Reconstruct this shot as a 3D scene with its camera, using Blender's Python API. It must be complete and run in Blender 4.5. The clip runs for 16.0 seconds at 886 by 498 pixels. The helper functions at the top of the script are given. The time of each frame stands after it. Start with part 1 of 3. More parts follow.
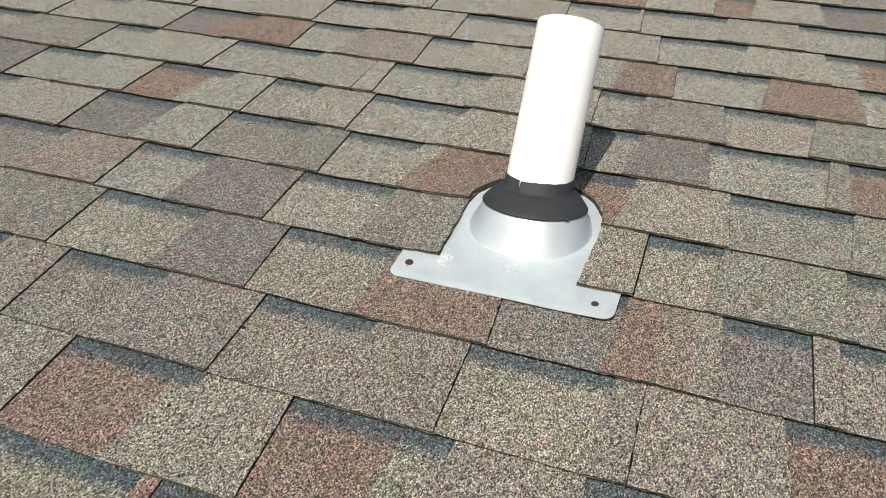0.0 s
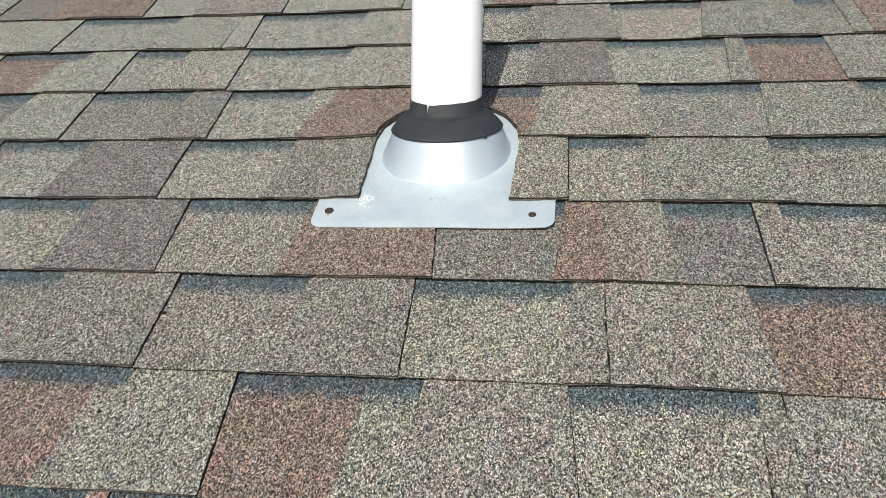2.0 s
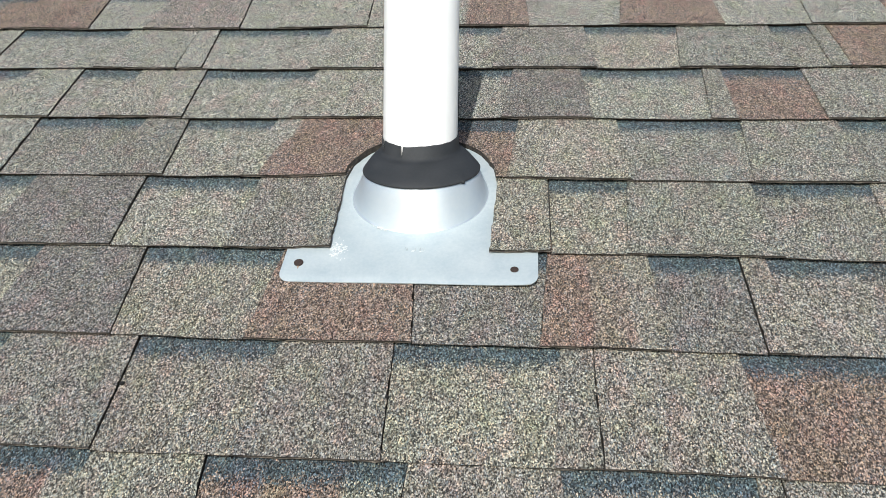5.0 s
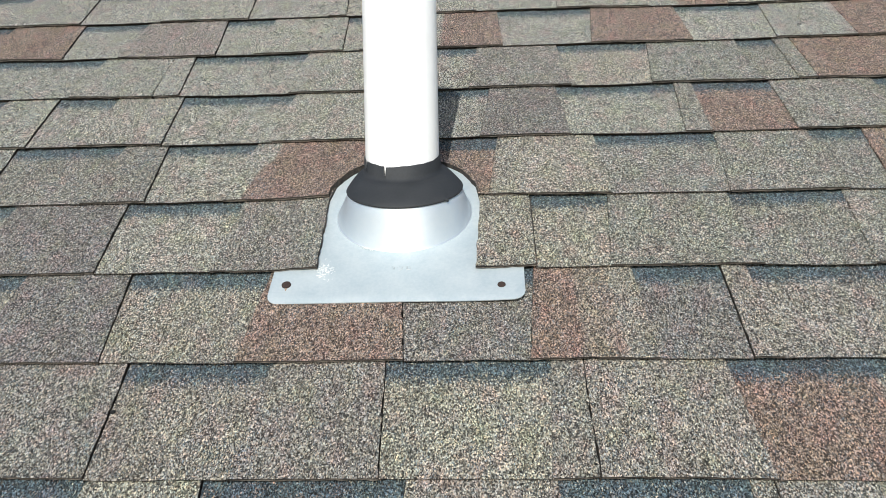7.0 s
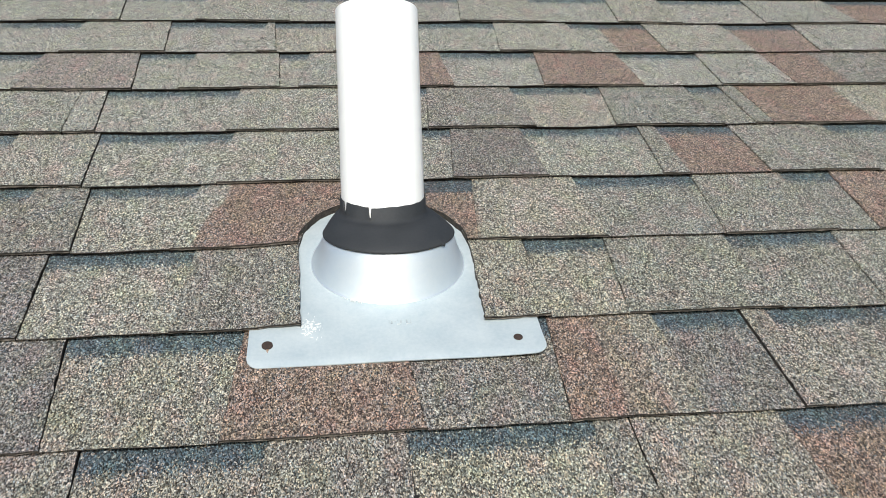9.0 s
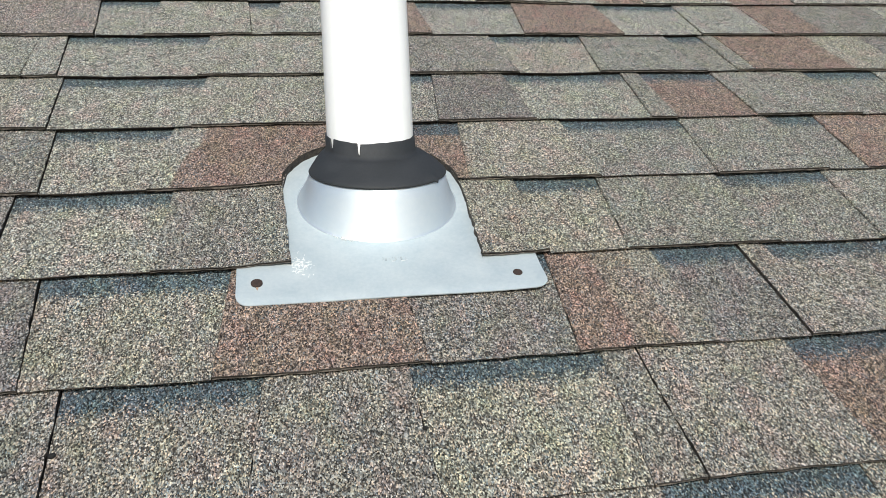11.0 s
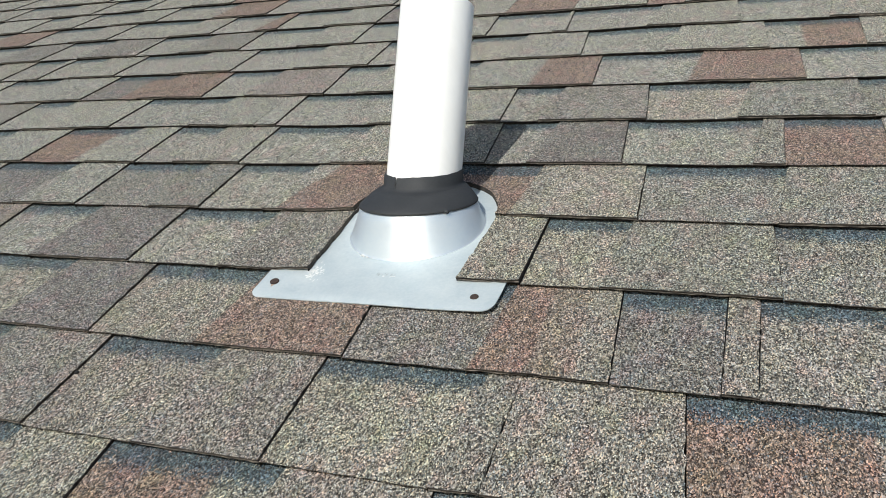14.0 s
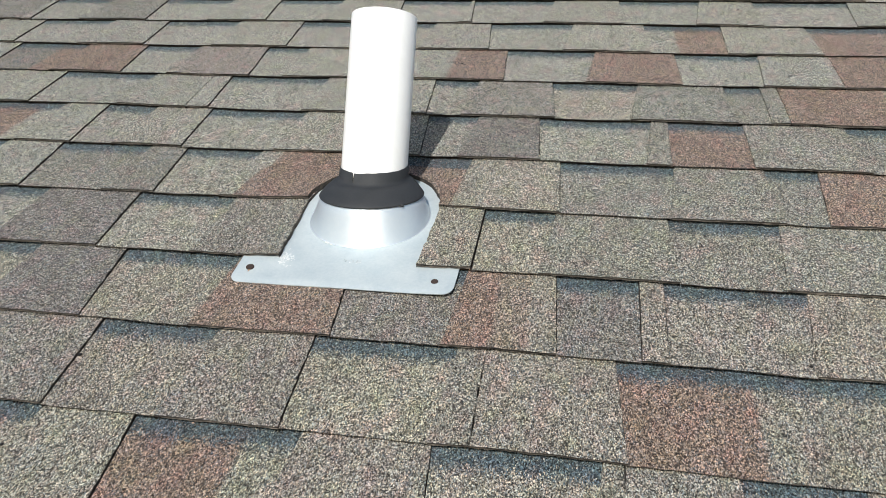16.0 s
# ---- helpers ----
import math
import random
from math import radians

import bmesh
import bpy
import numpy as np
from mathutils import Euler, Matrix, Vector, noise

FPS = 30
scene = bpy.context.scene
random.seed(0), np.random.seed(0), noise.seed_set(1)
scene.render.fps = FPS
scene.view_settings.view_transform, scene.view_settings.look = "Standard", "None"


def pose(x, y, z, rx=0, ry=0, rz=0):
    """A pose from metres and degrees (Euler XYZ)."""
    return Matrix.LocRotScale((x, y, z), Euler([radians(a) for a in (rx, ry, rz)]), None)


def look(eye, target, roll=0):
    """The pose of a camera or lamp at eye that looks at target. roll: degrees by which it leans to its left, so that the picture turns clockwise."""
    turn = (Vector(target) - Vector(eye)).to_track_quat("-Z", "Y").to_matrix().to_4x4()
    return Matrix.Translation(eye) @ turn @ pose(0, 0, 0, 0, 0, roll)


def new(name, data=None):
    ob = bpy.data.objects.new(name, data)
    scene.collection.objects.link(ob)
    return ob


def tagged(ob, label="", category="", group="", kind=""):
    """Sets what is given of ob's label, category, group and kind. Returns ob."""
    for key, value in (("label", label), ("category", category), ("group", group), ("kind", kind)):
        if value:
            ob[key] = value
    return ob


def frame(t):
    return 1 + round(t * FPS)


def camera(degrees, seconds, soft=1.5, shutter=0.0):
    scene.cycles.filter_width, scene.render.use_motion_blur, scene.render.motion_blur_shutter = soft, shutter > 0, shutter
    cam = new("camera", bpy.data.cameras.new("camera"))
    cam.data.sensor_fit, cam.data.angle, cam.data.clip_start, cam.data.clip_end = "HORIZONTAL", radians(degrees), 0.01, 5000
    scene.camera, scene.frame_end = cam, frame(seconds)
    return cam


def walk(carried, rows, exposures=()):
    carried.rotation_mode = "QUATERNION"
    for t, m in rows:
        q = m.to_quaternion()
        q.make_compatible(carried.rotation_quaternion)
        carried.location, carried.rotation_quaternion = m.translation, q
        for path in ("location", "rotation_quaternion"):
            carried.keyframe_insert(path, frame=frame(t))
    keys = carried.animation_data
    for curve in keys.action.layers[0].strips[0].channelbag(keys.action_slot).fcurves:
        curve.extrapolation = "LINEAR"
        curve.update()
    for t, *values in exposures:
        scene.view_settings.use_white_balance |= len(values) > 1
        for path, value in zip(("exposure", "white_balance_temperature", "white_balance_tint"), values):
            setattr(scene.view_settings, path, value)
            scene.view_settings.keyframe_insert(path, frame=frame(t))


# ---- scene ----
# Everything on the roof is laid out in roof coordinates: x along the eaves, y up the slope, z out of the
# roof. ROOF turns them into the world, where z is plumb. The vent pipe stands plumb.
PITCH = 38.0
ROOF = pose(0, 0, 4.2, PITCH, 0, 0)

# ---- camera ----
cam = camera(57.41, 16.0, soft=0.85)
PATH = [
    (0, (0.2236, -0.7219, 0.6560), (-0.0646, 0.0258, 0.0577), -1.38),
    (0.5, (0.2125, -0.7280, 0.6516), (-0.0420, 0.0468, 0.0729), -4.42),
    (1, (0.2044, -0.7421, 0.6350), (-0.0064, 0.0416, 0.0507), -7.13),
    (1.5, (0.1964, -0.7240, 0.6119), (0.0185, 0.0443, -0.0031), -7.21),
    (2, (0.1714, -0.7083, 0.5881), (0.0143, 0.0455, -0.0499), -6.66),
    (2.5, (0.1515, -0.6907, 0.5908), (0.0186, 0.0606, -0.0555), -4.87),
    (3, (0.1485, -0.6868, 0.5863), (0.0259, 0.0641, -0.0627), -3.64),
    (3.5, (0.1527, -0.6909, 0.5854), (0.0406, 0.0597, -0.0658), -2.47),
    (4, (0.1441, -0.6974, 0.5891), (0.0358, 0.0514, -0.0648), -1.85),
    (4.5, (0.1432, -0.6415, 0.6086), (0.0472, 0.0978, -0.0579), -2.37),
    (5, (0.1296, -0.6165, 0.6267), (0.0359, 0.1257, -0.0369), -3.73),
    (5.2, (0.1373, -0.6149, 0.6326), (0.0423, 0.1272, -0.0309), -4.47),
    (7.3, (0.0998, -0.6317, 0.6235), (0.0454, 0.1412, -0.0087), -3.77),
    (7.5, (0.0723, -0.6323, 0.6137), (0.0232, 0.1499, -0.0073), -3.67),
    (8, (-0.0035, -0.5842, 0.6075), (-0.0039, 0.2128, 0.0034), -1.83),
    (8.5, (-0.0257, -0.5392, 0.5880), (0.0383, 0.2688, 0.0023), 1.03),
    (9, (-0.0514, -0.5434, 0.5482), (0.0751, 0.2577, -0.0370), 3.45),
    (9.2, (-0.0928, -0.5445, 0.5142), (0.0762, 0.2500, -0.0691), 4.86),
    (11.3, (-0.0875, -0.5419, 0.4848), (0.0936, 0.2403, -0.1113), 5.12),
    (11.5, (-0.0675, -0.5390, 0.4873), (0.0730, 0.2513, -0.1091), 3.39),
    (12, (-0.0375, -0.5407, 0.4806), (0.0045, 0.2593, -0.1179), -0.33),
    (12.5, (0.0656, -0.5810, 0.5056), (-0.0380, 0.2222, -0.0810), -4.70),
    (13, (0.2244, -0.6032, 0.5396), (-0.0192, 0.2075, 0.0072), -4.96),
    (13.5, (0.3472, -0.6097, 0.5259), (0.0184, 0.1828, 0.0121), -6.70),
    (14, (0.4013, -0.5999, 0.4850), (0.0395, 0.1803, -0.0252), -10.74),
    (14.5, (0.4012, -0.5979, 0.4912), (0.0304, 0.1801, -0.0159), -11.80),
    (15, (0.3898, -0.6532, 0.5638), (0.0767, 0.1341, 0.0328), -8.96),
    (15.5, (0.3826, -0.7039, 0.6386), (0.2023, 0.1103, 0.0866), -3.03),
    (16, (0.3144, -0.7269, 0.6343), (0.1364, 0.0612, 0.0451), -4.09),
]
EXPOSURES = [
    (0, 0.14, 6990, 10.5), (0.5, 0.14, 6880, 10.5), (1, 0.14, 6840, 10.5), (1.5, 0.135, 6680, 9), (2.5, 0.145, 6480, 8),
    (5, 0.16, 6400, 8), (9.2, 0.15, 6450, 8), (11.3, 0.06, 6450, 8), (13, 0.06, 6500, 8), (15, 0.07, 6520, 8), (16, 0.11, 6530, 9),
]
walk(cam, [(t, ROOF @ look(eye, target, roll)) for t, eye, target, roll in PATH], EXPOSURES)

# ---- light ----
to_sun = (ROOF.to_3x3() @ Vector((-0.021, -0.106, 0.218))).normalized()
sun = new("sun", bpy.data.lights.new("sun", "SUN"))
sun.data.energy, sun.data.angle, sun.data.color = 3.6, radians(0.5), (1.0, 0.985, 0.955)
sun.matrix_world = look(to_sun * 20, (0, 0, 0))
world = bpy.data.worlds.new("sky")
scene.world = world
world.use_nodes = True
sky = world.node_tree.nodes.new("ShaderNodeTexSky")
sky.sky_type, sky.sun_disc = "NISHITA", False
sky.sun_elevation, sky.sun_rotation = math.asin(to_sun.z), math.atan2(to_sun.x, to_sun.y)
world.node_tree.nodes["Background"].inputs["Strength"].default_value = 0.13
world.node_tree.links.new(sky.outputs[0], world.node_tree.nodes["Background"].inputs["Color"])


# ---- materials ----
def material(name):
    m = bpy.data.materials.new(name)
    m.use_nodes = True
    nodes, links = m.node_tree.nodes, m.node_tree.links
    shader = nodes["Principled BSDF"]

    def add(kind, **settings):
        n = nodes.new(kind)
        for key, value in settings.items():
            n.inputs[key].default_value = value
        return n

    return m, shader, add, links.new


def ramp(add, link, source, stops):
    n = add("ShaderNodeValToRGB")
    e = n.color_ramp.elements
    while len(e) < len(stops):
        e.new(0.5)
    for item, (at, value) in zip(e, stops):
        item.position = at
        item.color = (value, value, value, 1) if isinstance(value, float) else (*value, 1)
    link(source, n.inputs[0])
    return n.outputs["Color"]


def mix(add, link, fac, a, b, blend="MIX"):
    n = add("ShaderNodeMix")
    n.data_type, n.blend_type = "RGBA", blend
    for value, socket in ((fac, n.inputs[0]), (a, n.inputs[6]), (b, n.inputs[7])):
        if isinstance(value, (float, int)):
            socket.default_value = value
        elif isinstance(value, tuple):
            socket.default_value = (*value, 1)
        else:
            link(value, socket)
    return n.outputs[2]


def sums(add, link, op, a, b):
    n = add("ShaderNodeMath")
    n.operation = op
    for value, socket in ((a, n.inputs[0]), (b, n.inputs[1])):
        if isinstance(value, (float, int)):
            socket.default_value = value
        else:
            link(value, socket)
    return n.outputs[0]


def bump(add, link, shader, height, strength, distance):
    n = add("ShaderNodeBump", Strength=strength, Distance=distance)
    link(height, n.inputs["Height"])
    link(n.outputs[0], shader.inputs["Normal"])


def granules():
    """Ceramic granules pressed into asphalt: each grain has its own tone; the blend of tones is baked per shingle."""
    m, shader, add, link = material("granules")
    # grains stand proud of the sheet, so they look as tall as they are wide at a slant
    stand = add("ShaderNodeMapping", Scale=(1.0, 0.62, 1.0))
    link(add("ShaderNodeTexCoord").outputs["Object"], stand.inputs[0])
    at = stand.outputs[0]
    blend = add("ShaderNodeVertexColor")
    blend.layer_name = "blend"
    grain = add("ShaderNodeTexVoronoi", Scale=1000.0, Randomness=1.0)
    link(at, grain.inputs["Vector"])
    pick = add("ShaderNodeSeparateColor")
    link(grain.outputs["Color"], pick.inputs[0])
    clump = add("ShaderNodeTexNoise", Scale=470.0, Detail=2.0, Roughness=0.7)
    link(at, clump.inputs["Vector"])
    wide = add("ShaderNodeTexNoise", Scale=22.0, Detail=4.0, Roughness=0.6)
    link(at, wide.inputs["Vector"])
    tone = ramp(add, link, pick.outputs[0], [(0.0, (0.06, 0.06, 0.062)), (0.3, (0.393, 0.402, 0.405)), (0.6, (1.03, 1.043, 1.03)), (0.83, (1.74, 1.732, 1.68)), (1.0, (2.66, 2.632, 2.53))])
    hue = ramp(add, link, pick.outputs[1], [(0.0, (0.89, 0.98, 1.07)), (0.4, (1.0, 1.0, 1.0)), (0.75, (1.08, 1.0, 0.86)), (1.0, (1.22, 0.96, 0.86))])
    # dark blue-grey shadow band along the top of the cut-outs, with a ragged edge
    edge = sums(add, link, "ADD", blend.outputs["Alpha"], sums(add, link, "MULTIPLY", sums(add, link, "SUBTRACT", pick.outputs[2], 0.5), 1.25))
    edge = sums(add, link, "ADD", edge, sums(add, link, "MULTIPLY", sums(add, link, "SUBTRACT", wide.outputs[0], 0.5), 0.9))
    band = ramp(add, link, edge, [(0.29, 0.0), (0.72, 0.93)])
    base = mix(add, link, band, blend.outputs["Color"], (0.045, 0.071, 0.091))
    base = mix(add, link, 1.0, base, tone, "MULTIPLY")
    base = mix(add, link, 0.8, base, hue, "MULTIPLY")
    base = mix(add, link, 1.0, base, ramp(add, link, clump.outputs[0], [(0.32, 0.56), (0.5, 1.0), (0.68, 1.44)]), "MULTIPLY")
    lumps = add("ShaderNodeTexNoise", Scale=190.0, Detail=1.0, Roughness=0.5)
    link(at, lumps.inputs["Vector"])
    base = mix(add, link, 1.0, base, ramp(add, link, lumps.outputs[0], [(0.32, 0.85), (0.5, 1.0), (0.68, 1.15)]), "MULTIPLY")
    base = mix(add, link, 1.0, base, ramp(add, link, wide.outputs[0], [(0.3, 0.86), (0.7, 1.14)]), "MULTIPLY")
    drift = add("ShaderNodeTexNoise", Scale=38.0, Detail=2.0, Roughness=0.6)
    link(at, drift.inputs["Vector"])
    base = mix(add, link, 1.0, base, ramp(add, link, drift.outputs[0], [(0.3, (1.11, 0.96, 0.97)), (0.48, (1.0, 1.0, 1.0)), (0.58, (1.01, 1.005, 0.96)), (0.72, (0.985, 1.02, 0.90))]), "MULTIPLY")
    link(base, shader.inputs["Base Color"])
    shader.inputs["Roughness"].default_value = 0.85
    shader.inputs["Specular IOR Level"].default_value = 0.25
    shader.inputs["Diffuse Roughness"].default_value = 0.4
    height = sums(add, link, "SUBTRACT", sums(add, link, "MULTIPLY", pick.outputs[0], 0.6), grain.outputs["Distance"])
    bump(add, link, shader, height, 0.6, 0.0009)
    return m


def noisy(name, dark, light, scale, rough=0.7, metal=0.0, relief=0.3, depth=0.001, stretch=(1, 1, 1), fine=None):
    """A plain surface with variation at two scales and fine relief."""
    m, shader, add, link = material(name)
    at = add("ShaderNodeMapping", Scale=stretch)
    link(add("ShaderNodeTexCoord").outputs["Object"], at.inputs[0])
    coarse = add("ShaderNodeTexNoise", Scale=scale, Detail=4.0, Roughness=0.6)
    small = add("ShaderNodeTexNoise", Scale=fine or scale * 9, Detail=3.0, Roughness=0.7)
    for n in (coarse, small):
        link(at.outputs[0], n.inputs["Vector"])
    both = sums(add, link, "ADD", sums(add, link, "MULTIPLY", coarse.outputs[0], 0.6), sums(add, link, "MULTIPLY", small.outputs[0], 0.4))
    link(ramp(add, link, both, [(0.36, dark), (0.64, light)]), shader.inputs["Base Color"])
    shader.inputs["Metallic"].default_value = metal
    gloss = ramp(add, link, coarse.outputs[0], [(0.3, max(rough - 0.08, 0.0)), (0.7, min(rough + 0.08, 1.0))])
    link(gloss, shader.inputs["Roughness"])
    bump(add, link, shader, small.outputs[0], relief, depth)
    return m


GRANULES = granules()
CUT_EDGE = noisy("cut_asphalt", (0.008, 0.007, 0.006), (0.080, 0.066, 0.053), 150.0, 0.95, 0.0, 0.7, 0.0012, (0.35, 1, 1), 700.0)
PLY = noisy("worn_ply_edge", (0.030, 0.025, 0.021), (0.270, 0.235, 0.195), 260.0, 0.95, 0.0, 0.8, 0.0014, (0.7, 1, 1), 900.0)
FELT = noisy("roof_deck", (0.03, 0.03, 0.03), (0.06, 0.055, 0.05), 30.0, 0.95)
PVC = noisy("white_pvc", (0.80, 0.79, 0.76), (0.86, 0.855, 0.83), 7.0, 0.42, 0.0, 0.05, 0.0004, (1, 1, 0.15))
GALVANISED = noisy("galvanised_steel", (0.405, 0.470, 0.495), (0.505, 0.553, 0.560), 26.0, 0.55, 0.22, 0.06, 0.0003)
SPUN = noisy("spun_steel", (0.82, 0.88, 0.91), (0.88, 0.925, 0.94), 14.0, 0.42, 0.72, 0.02, 0.0002)
SPUN.node_tree.nodes["Principled BSDF"].inputs["Anisotropic"].default_value = 0.75
SPUN.node_tree.nodes["Principled BSDF"].inputs["Anisotropic Rotation"].default_value = 0.25
lathe = SPUN.node_tree.nodes.new("ShaderNodeTangent")
lathe.direction_type, lathe.axis = "RADIAL", "Z"
SPUN.node_tree.links.new(lathe.outputs[0], SPUN.node_tree.nodes["Principled BSDF"].inputs["Tangent"])
TAR = noisy("dried_tar", (0.004, 0.004, 0.004), (0.012, 0.011, 0.010), 300.0, 0.95, 0.0, 0.6, 0.0005)
RUBBER = noisy("weathered_rubber", (0.017, 0.019, 0.021), (0.029, 0.031, 0.034), 40.0, 0.72, 0.0, 0.25, 0.0005)
RUST = noisy("rusted_nail", (0.022, 0.016, 0.014), (0.075, 0.045, 0.034), 300.0, 0.85, 0.2, 0.5, 0.0004)
CHALK = noisy("white_residue", (0.62, 0.63, 0.62), (0.82, 0.82, 0.80), 200.0, 0.9)
STAMPED = noisy("stamped_steel", (0.22, 0.26, 0.27), (0.60, 0.64, 0.65), 200.0, 0.6, 0.2)
STAIN = noisy("rust_stain", (0.27, 0.17, 0.11), (0.46, 0.36, 0.28), 150.0, 0.8)

# unseen ground, kept pale so that the front of the cone mirrors it brightly
PALE_GROUND = noisy("pale_ground", (0.38, 0.37, 0.345), (0.48, 0.47, 0.445), 1.5, 0.95, 0.0, 0.6, 0.004, (1, 1, 1), 40.0)
PLASTER = noisy("wall_plaster", (0.55, 0.53, 0.48), (0.64, 0.62, 0.57), 3.0, 0.9)

TONES = {
    "t": (0.223, 0.222, 0.201),
    "y": (0.226, 0.219, 0.190),
    # darker for the right-hand tabs: the dimmer light there, put into their colour
    "d": (0.187, 0.185, 0.167),
    "g": (0.178, 0.173, 0.160),
    "b": (0.168, 0.157, 0.145),
    "m": (0.186, 0.177, 0.161),
    "o": (0.205, 0.198, 0.171),
    "s": (0.193, 0.168, 0.148),
    "p": (0.152, 0.145, 0.138),
    "k": (0.195, 0.176, 0.162),
    "w": (0.209, 0.203, 0.178),
    "v": (0.200, 0.191, 0.172),
    "r": (0.181, 0.140, 0.120),
}


# ---- building blocks ----
def mesh_object(name, bm, mats, parent=None, label="", smooth=False):
    me = bpy.data.meshes.new(name)
    bm.normal_update()
    bm.to_mesh(me)
    bm.free()
    for m in mats if isinstance(mats, (list, tuple)) else [mats]:
        me.materials.append(m)
    if smooth:
        for p in me.polygons:
            p.use_smooth = True
    ob = new(name, me)
    ob.parent = parent
    return tagged(ob, label)


def part(name, bm, mats, parent, label="", smooth=False):
    return mesh_object(name, bm, mats, parent, label, smooth)


def loft(rings, closed=True, cap_start=False, cap_end=False):
    """A skin over rings of points, one after the other."""
    bm = bmesh.new()
    made = [[bm.verts.new(p) for p in ring] for ring in rings]
    n = len(made[0])
    for a, b in zip(made, made[1:]):
        for i in range(n if closed else n - 1):
            j = (i + 1) % n
            bm.faces.new((a[i], a[j], b[j], b[i]))
    if cap_start:
        bm.faces.new(made[0][::-1])
    if cap_end:
        bm.faces.new(made[-1])
    bmesh.ops.recalc_face_normals(bm, faces=bm.faces)
    return bm


# ---- roof ----
EXPOSURE, FIRST = 0.1429, 0.080  # visible height of a course; the butt edge of course 0
X0, X1 = -3.3, 2.3
COURSES = range(-16, 18)

deck = bmesh.new()
bmesh.ops.create_cube(deck, size=1.0, matrix=Matrix.Translation(((X0 + X1) / 2, FIRST + EXPOSURE, -0.0205)) @ Matrix.Diagonal((X1 - X0, 34 * EXPOSURE, 0.016, 1)))
roof = mesh_object("roof", deck, FELT)
roof.matrix_world = ROOF
tagged(roof, "pitched roof of weathered brown and grey laminated shingles", "roof", kind="structure")

# Added out of view below the eaves: a pale reflector for the steel cone.
ground = bmesh.new()
bmesh.ops.create_grid(ground, x_segments=1, y_segments=1, size=400.0)
ground = mesh_object("ground", ground, PALE_GROUND)
tagged(ground, "unseen pale ground added below the roof to brighten the steel cone", "yard", kind="structure")


def plain_wall(name, x0, x1, y0, y1, top):
    bm = bmesh.new()
    bmesh.ops.create_cube(bm, size=1.0, matrix=Matrix.Translation(((x0 + x1) / 2, (y0 + y1) / 2, top / 2)) @ Matrix.Diagonal((x1 - x0, y1 - y0, top, 1)))
    tagged(mesh_object(name, bm, PLASTER), "plain plastered house wall under the roof", "wall", kind="structure")


eave, ridge = ROOF @ Vector((0, FIRST - 14.5 * EXPOSURE, -0.03)), ROOF @ Vector((0, FIRST + 18.0 * EXPOSURE, -0.03))
plain_wall("wall_south", X0 + 0.1, X1 - 0.1, eave.y, eave.y + 0.2, eave.z)
plain_wall("wall_north", X0 + 0.1, X1 - 0.1, 2 * ridge.y - eave.y - 0.2, 2 * ridge.y - eave.y, eave.z)


def gable(name, x0, x1):
    bm = bmesh.new()
    far = 2 * ridge.y - eave.y - 0.2
    line = [(eave.y + 0.2, 0), (far, 0), (far, eave.z), (ridge.y, ridge.z - 0.05), (eave.y + 0.2, eave.z)]
    sides = [[bm.verts.new((x, y, z)) for y, z in line] for x in (x0, x1)]
    for i in range(5):
        j = (i + 1) % 5
        bm.faces.new((sides[0][i], sides[0][j], sides[1][j], sides[1][i]))
    bm.faces.new(sides[0][::-1])
    bm.faces.new(sides[1])
    bmesh.ops.recalc_face_normals(bm, faces=bm.faces)
    tagged(mesh_object(name, bm, PLASTER), "plain plastered gable wall under the roof", "wall", kind="structure")


gable("wall_west", X0 + 0.1, X0 + 0.3)
gable("wall_east", X1 - 0.3, X1 - 0.1)
slope = bmesh.new()
length = 33 * EXPOSURE
bmesh.ops.create_cube(slope, size=1.0, matrix=Matrix.Translation(((X0 + X1) / 2, ridge.y, ridge.z)) @ Matrix.Rotation(radians(-PITCH), 4, "X") @ Matrix.Translation((0, length / 2, -0.004)) @ Matrix.Diagonal((X1 - X0, length, 0.03, 1)))
tagged(mesh_object("roof_north", slope, CUT_EDGE), "brown-grey felted far slope of the roof", "roof", kind="structure")

